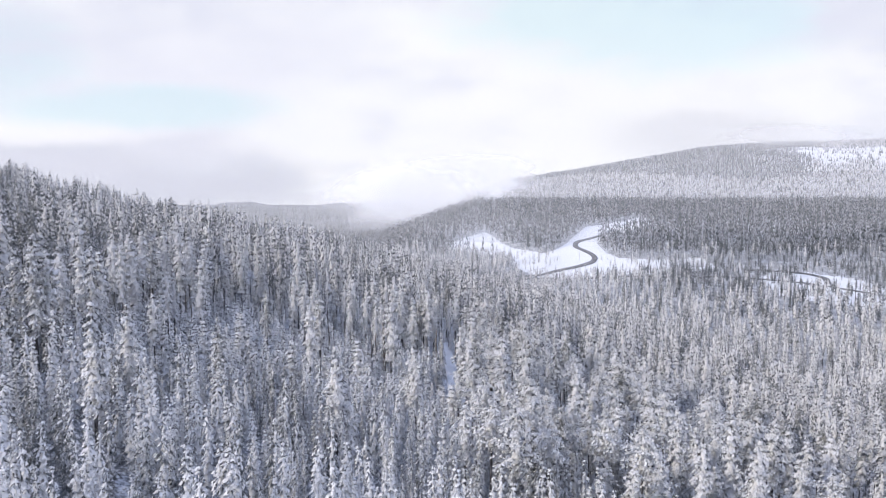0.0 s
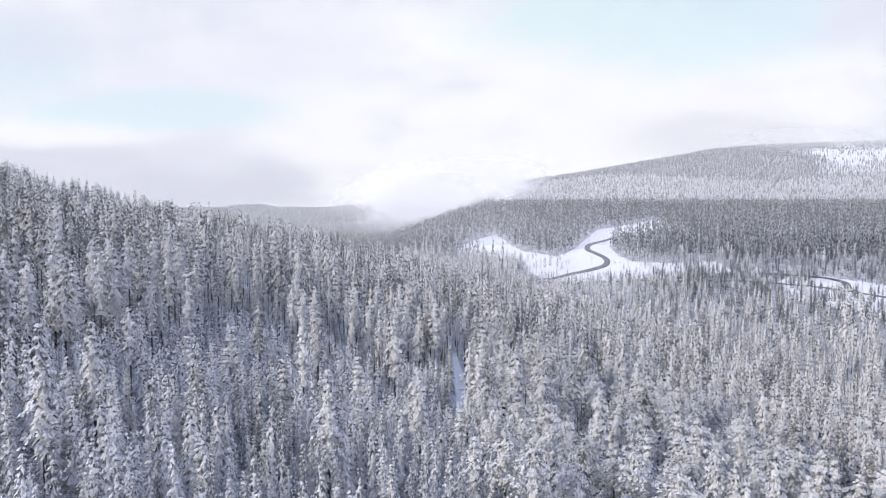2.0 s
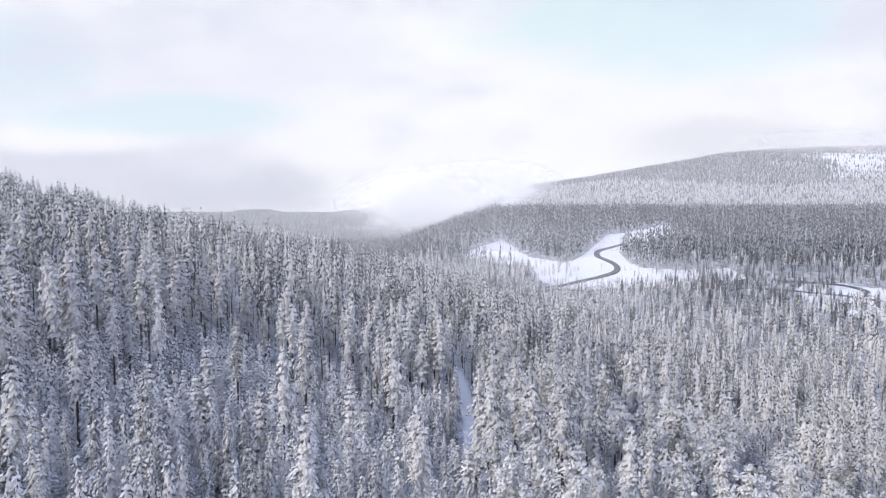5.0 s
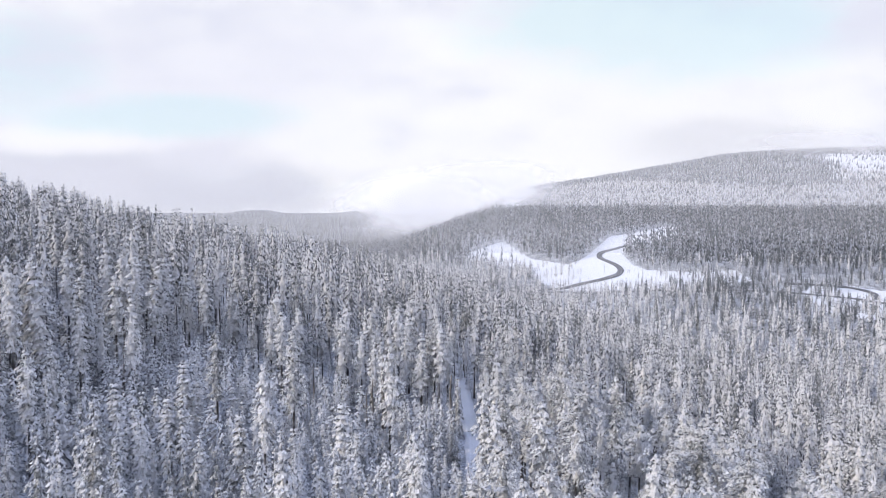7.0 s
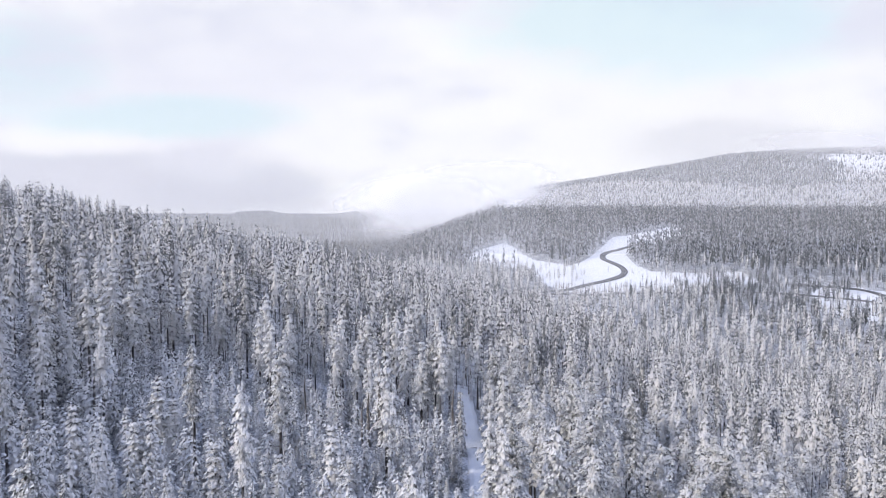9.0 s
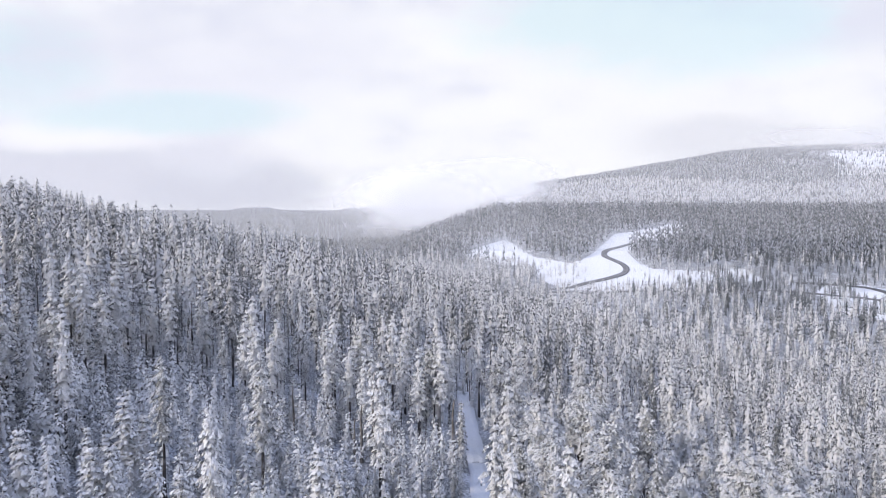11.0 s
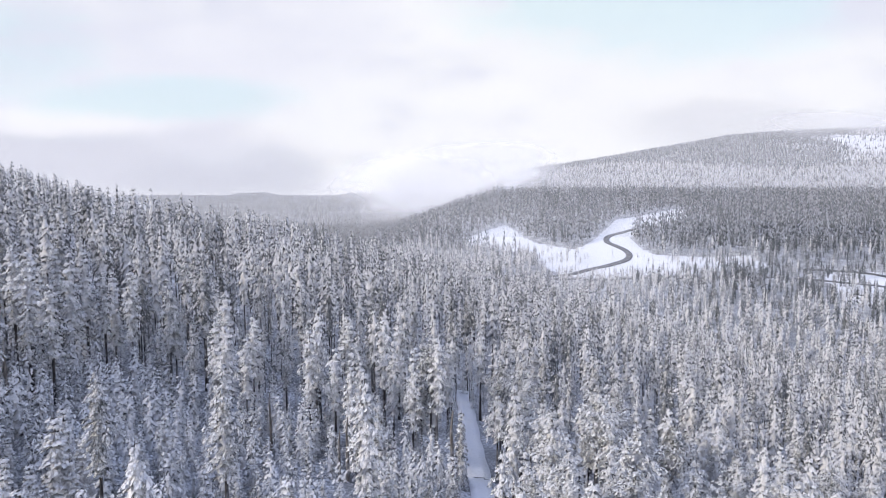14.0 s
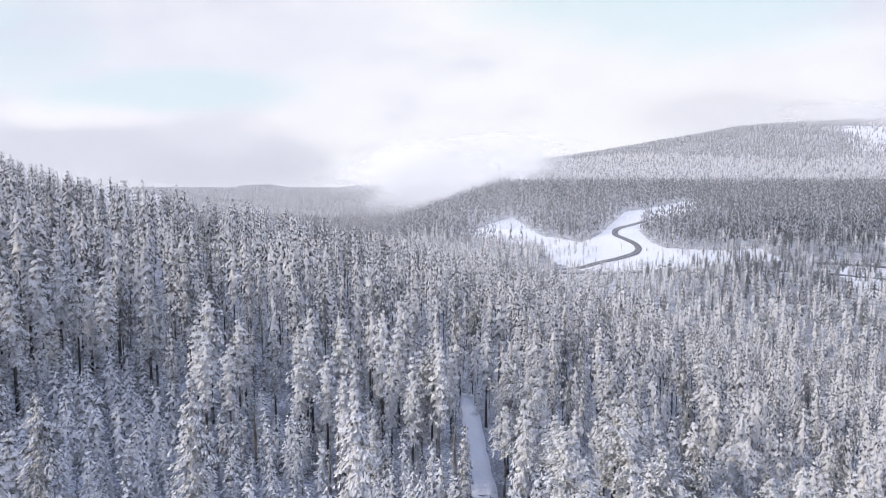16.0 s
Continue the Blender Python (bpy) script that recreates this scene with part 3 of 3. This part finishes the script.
size, girth = np.where(rng.random(len(x)) < 0.25, rng.uniform(0.5, 0.75, len(x)), rng.uniform(0.82, 1.14, len(x))) * (1 - 0.2 * np.clip((-x - 110) / 60, 0, 1)), rng.uniform(0.85, 1.2, len(x))
thicket("fir_thicket", firs_mid, x, y, size, girth, NEEDLES_FAR, "dense stand of tall snow-laden firs on the hillside", 7)
thicket("fir_trunks", STEM, x, y, size, girth, BARK, "bare dark lower trunks of the tall firs", 7)

x, y = scatter(rng, 56.0, 262.0, 2.5)
nursery = ((x > -92) & (x < 3) & (y < 196)) | (y < 128)
keep = off_marks(x, y, 1.4) & (rng.random(len(x)) < np.where(y < 128, 0.72, np.where(nursery, 0.95, np.where((x > 6) & (y < 215), 0.16, 0.36))))
keep &= (x < -20) | (y > 74)
x, y = x[keep], y[keep]
reach_in = np.maximum(85.0, np.abs(x) / 0.68)
order = np.argsort(np.where(y < reach_in, 900.0, np.maximum(reach_in, y - 90.0)) + rng.uniform(0, 30, len(x)))
x, y = x[order], y[order]
for px, py in zip(x[:298], y[:298]):
    if py < 128:
        put(saplings[int(rng.integers(3))], px, py, float(rng.uniform(0.5, 1.05)), float(rng.uniform(0.9, 1.15)))
    else:
        put(young[int(rng.integers(5))], px, py, float(rng.uniform(0.5, 1.02)), float(rng.uniform(1.25, 1.65)))
x, y = x[298:], y[298:]
near = y < 128
spires_near = [light_tree(111 + k, "spire", 13.5, 0.2, 1.85, 11, 6, 64, 5, 0.42, 0.25, 0.6) for k in range(4)]
thicket("fir_sapling_thicket", spires_near, x[near], y[near], rng.uniform(0.5, 1.05, near.sum()), rng.uniform(0.9, 1.15, near.sum()), NEEDLES_YOUNG, "thicket of snow-laden half-grown firs", 7)
x, y = x[~near], y[~near]
spires_mid = [light_tree(121 + k, "spire", 10.0, 0.3, 1.25, 7, 6, 42, 3, 0.44, 0.25, 0.66) for k in range(5)]
thicket("young_fir_thicket", spires_mid, x, y, rng.uniform(0.46, 1.02, len(x)), rng.uniform(1.25, 1.65, len(x)), NEEDLES_YOUNG, "dense thicket of young snow-laden firs on the hillside", 7)

for x, y, h in ((-20.2, 182.1, 8.0), (-18.9, 182.3, 10.8), (-24.4, 182.5, 3.5), (-16.7, 183.5, 19.0), (-69.0, 174.6, 13.0), (-14.3, 190.6, 10.5), (-1.9, 187.0, 16.0), (-33.0, 188.0, 14.0), (-8.5, 181.0, 12.0), (-62.0, 160.0, 14.0), (20.5, 174.0, 13.0), (15.0, 187.0, 15.0), (-12.2, 182.0, 15.0)):
    put(snags[int(h) % 3], x, y, h / 12.0)

# Middle distance
x, y = scatter(rng, 262.0, 440.0, 6.4, jitter=0.85)
n = len(x)
crest = x < -90
size = np.where(rng.random(n) < 0.3, rng.uniform(0.35, 0.7, n), rng.uniform(0.88, 1.22, n) - 0.05 * crest)
size = np.where(rng.random(n) < 0.06, 1.22, size) * (1 - 0.15 * np.clip((-x - 110) / 60, 0, 1))
firs_small = [light_tree(141 + k, ("fir", "old")[k % 2], 24.0, 9.0 + 0.6 * k, 2.7, 6, 6, 44, 5, 0.58, 0.45) for k in range(6)]
girth = rng.uniform(0.85, 1.25, n)
thicket("hillside_forest", firs_small, x, y, size, girth, NEEDLES_FAR, "dense frosted conifer forest covering the hillside", 8)
thicket("hillside_trunks", STEM, x, y, size, girth, BARK, "bare dark lower trunks on the hillside", 8)

x, y = scatter(rng, 440.0, 800.0, 6.9, jitter=0.85, left=0.46)
n = len(x)
size = np.where(rng.random(n) < 0.3, rng.uniform(0.4, 0.7, n), rng.uniform(0.85, 1.22, n))
size = np.where((x > 75) & (x < 250) & (y > 600 + 0.4 * (x - 75)) & (y < 770), 0.58 * size, size)
size = np.where((x > 255) & (y > 585) & (y < 760), 0.7 * size, size)
size = np.where((x > -20) & (x < 95) & (y > 735), np.minimum(size, 0.75), size)
firs_tiny = [light_tree(161 + k, "fir", 23.0, 9.5, 2.7, 5, 6, 24, 2, 0.95, 0.4, 0.58) for k in range(6)]
# Trees not laden lie beyond the sunlit area: darker needles stand in for shade
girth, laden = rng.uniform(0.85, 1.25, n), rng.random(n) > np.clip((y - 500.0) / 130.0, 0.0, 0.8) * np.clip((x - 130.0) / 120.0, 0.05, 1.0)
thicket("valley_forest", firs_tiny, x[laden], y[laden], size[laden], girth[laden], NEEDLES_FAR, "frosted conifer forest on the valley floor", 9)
thicket("sheltered_forest", firs_tiny, x[~laden], y[~laden], size[~laden], girth[~laden], NEEDLES_FARTHEST, "conifers on the valley floor, shade put into their darker needles", 9)

x, y = scatter(rng, 800.0, 1340.0, 7.3, left=0.44)
n = len(x)
cones = [light_tree(181 + k, "fir", 22.0, 5.0, 2.7, 3, 4, 5, 1, 2.4, 0.3, 0.8) for k in range(6)]
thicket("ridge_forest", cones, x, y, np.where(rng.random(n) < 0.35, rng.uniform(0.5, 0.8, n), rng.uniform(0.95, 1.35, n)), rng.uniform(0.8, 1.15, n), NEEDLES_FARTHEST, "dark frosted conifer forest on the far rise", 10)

x, y = scatter(rng, 1420.0, 2850.0, 9.0, left=0.44)
high = ground_height(x, y)
rough = np.sin(x / 60.0) + np.sin(y / 45.0) + 1.3 * np.sin((x + y) / 110.0)
bald = (x / y + 0.025 * rough > 0.565) & (high > 165) & (high < 262) & (rough > -0.6)
bald |= (x / y > -0.07) & (x / y < 0.09) & (high > 8) & (high < 84) & (np.sin(x / 23.0) + np.sin(y / 61.0 + x / 40.0) > 0.1)
patchy = np.sin(x / 55.0 + np.sin(y / 70.0)) + np.sin(y / 38.0 + x / 210.0)
share = np.where(high < 110, 0.8, 0.97) * np.where(patchy > 1.35, 0.5, 1.0)
keep = ((y > 1750) | (x < 60)) & ~(bald & (rng.random(len(x)) < 0.85)) & (rng.random(len(x)) < share)
x, y, high = x[keep], y[keep], high[keep]
n = len(x)
# Dark needles paint cloud shade on the upper hill; left woods just darker
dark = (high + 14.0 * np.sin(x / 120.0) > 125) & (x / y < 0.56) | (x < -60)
points = [tiered_cone(201 + k, 1, 4, 17.0, 3.2) for k in range(5)]
size, girth = rng.uniform(0.6, 1.15, n), rng.uniform(0.7, 1.1, n)
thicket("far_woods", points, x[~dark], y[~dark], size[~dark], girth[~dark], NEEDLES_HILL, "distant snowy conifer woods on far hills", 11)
thicket("far_dark_woods", points, x[dark], y[dark], size[dark], girth[dark], NEEDLES_FARTHEST, "distant dark conifer woods, cloud shade put in below the hilltop", 11)

x, y = scatter(rng, 2900.0, 4300.0, 26.0, 0.5)
x, y = x[x < 300], y[x < 300]
thicket("farthest_woods", points, x, y, rng.uniform(0.8, 1.3, len(x)), rng.uniform(2.5, 4.0, len(x)), NEEDLES_FARTHEST, "hazy conifer woods towards the valley's far end", 12)

# Small trees dotted over the open snow
x, y = np.meshgrid(np.arange(0, 420, 9.0), np.arange(640, 900, 9.0))
x, y = (x + rng.uniform(-4, 4, x.shape)).ravel(), (y + rng.uniform(-4, 4, y.shape)).ravel()
brushy = (x > 60) & (x < 135) & (y > 735) | (x > 215) & (y > 705)
keep = (inside(x, y, OPENING) & ((x > 215) | (y < 790)) | inside(x, y, MEADOW)) & (rng.random(len(x)) < np.where(brushy, 0.85, 0.4))
keep &= (line_distance(x, y, road_line) > 8) & (line_distance(x, y, valley_line) > 7) & (line_distance(x, y, side_line) > 7)
x, y = x[keep], y[keep]
thicket("saplings", firs_tiny, x, y, rng.uniform(0.15, 0.5, len(x)) * np.where(brushy[keep], 1.6, 1.0), rng.uniform(1.0, 1.5, len(x)), NEEDLES_FAR, "scattered small conifers in the open snow", 13)


def make_fallen_branch(seed, x, y, length, turn):
    """A bare broken branch lying on the snow, with side twigs."""
    rng = random.Random(seed)
    branch = tagged(new("fallen_branch"), "bare brown branch fallen across the snowy track", "branch", "fallen branches on the track")
    verts, tris = trunk_part(rng, length, 0.07, 5, 4, 0.2)
    verts[:, 2] += 1.2
    side, t = twigs(rng, 0.3 * length, 0.9 * length, 7, 0.9)
    stem = np.concatenate([verts, side])[:, [2, 0, 1]]
    mesh_object("stem", stem * np.array([length / (length + 1.2), 1, 1]), joined((verts, tris), (side, t))[1], BARK, branch)
    branch.matrix_basis = pose(x, y, float(ground_height(x, y)) + 0.22, 0, 0, turn)
    return branch


for k, (x, y, length, turn) in enumerate(((1.2, 195.5, 3.2, 12), (2.6, 196.4, 2.6, -20), (3.9, 197.5, 2.2, 35))):
    make_fallen_branch(300 + k, x, y, length, turn)


# ---------------------------------------------------------------- low cloud
def make_cloud(name, label, x, y, z, wide, tall, layers, density, scale, along=0.35, high=0.4, lean=0.0):
    """Low cloud as several bulging, see-through layers, one behind another."""
    cloud = tagged(new(name), label, "cloud", kind="structure")
    mat = mist_material(name + "_vapour", density, scale, along, high, 0.04 if name == "haze" else 0.0)
    for k in range(layers):
        n, m = 24, 10
        u, v = np.meshgrid(np.linspace(-1, 1, n), np.linspace(-1, 1, m))
        bulge = (22 if layers > 1 else 0) * np.sin(3 * u + k) * np.cos(2 * v + 2 * k)
        verts = np.stack([x + u * wide * (1 - 0.06 * k), y + 30 * k + bulge + lean * v * tall, z + v * tall + 0 * u], -1).reshape(-1, 3)
        i = (np.arange(m - 1)[:, None] * n + np.arange(n - 1)).ravel()
        tris = np.concatenate([np.stack([i, i + 1, i + n + 1], 1), np.stack([i, i + n + 1, i + n], 1)])
        smooth_shade(mesh_object("cloud_layer", verts, tris, mat, cloud))
    return cloud


make_cloud("valley_cloud", "bank of low white cloud drifting in the valley gap", -70, 1225, 66, 270, 92, 2, 0.64, 0.009, 0.5, 0.5, 0.8)
make_cloud("ridge_cloud", "shreds of white cloud clinging to a wooded ridge", 60, 1520, 112, 320, 84, 1, 0.85, 0.009, 0.5, 0.5, 0.9)
make_cloud("hilltop_cloud", "grey cloud resting on the top of a far hill", 1120, 2150, 262, 480, 75, 1, 0.3, 0.002, 0.5, 0.5)
make_cloud("haze", "thin winter haze in front of the far hills", 300, 1395, 110, 2600, 420, 1, 0.24, 0.0008, 0.08, 0.5)
make_cloud("haze", "thin winter haze over the valley floor", 200, 870, 10, 1500, 430, 1, 0.14, 0.0008, 0.08, 0.6)
make_cloud("mist", "faint mist hanging over the frosted valley trees", -40, 560, 0, 430, 120, 1, 0.15, 0.003, 0.5, 0.5)
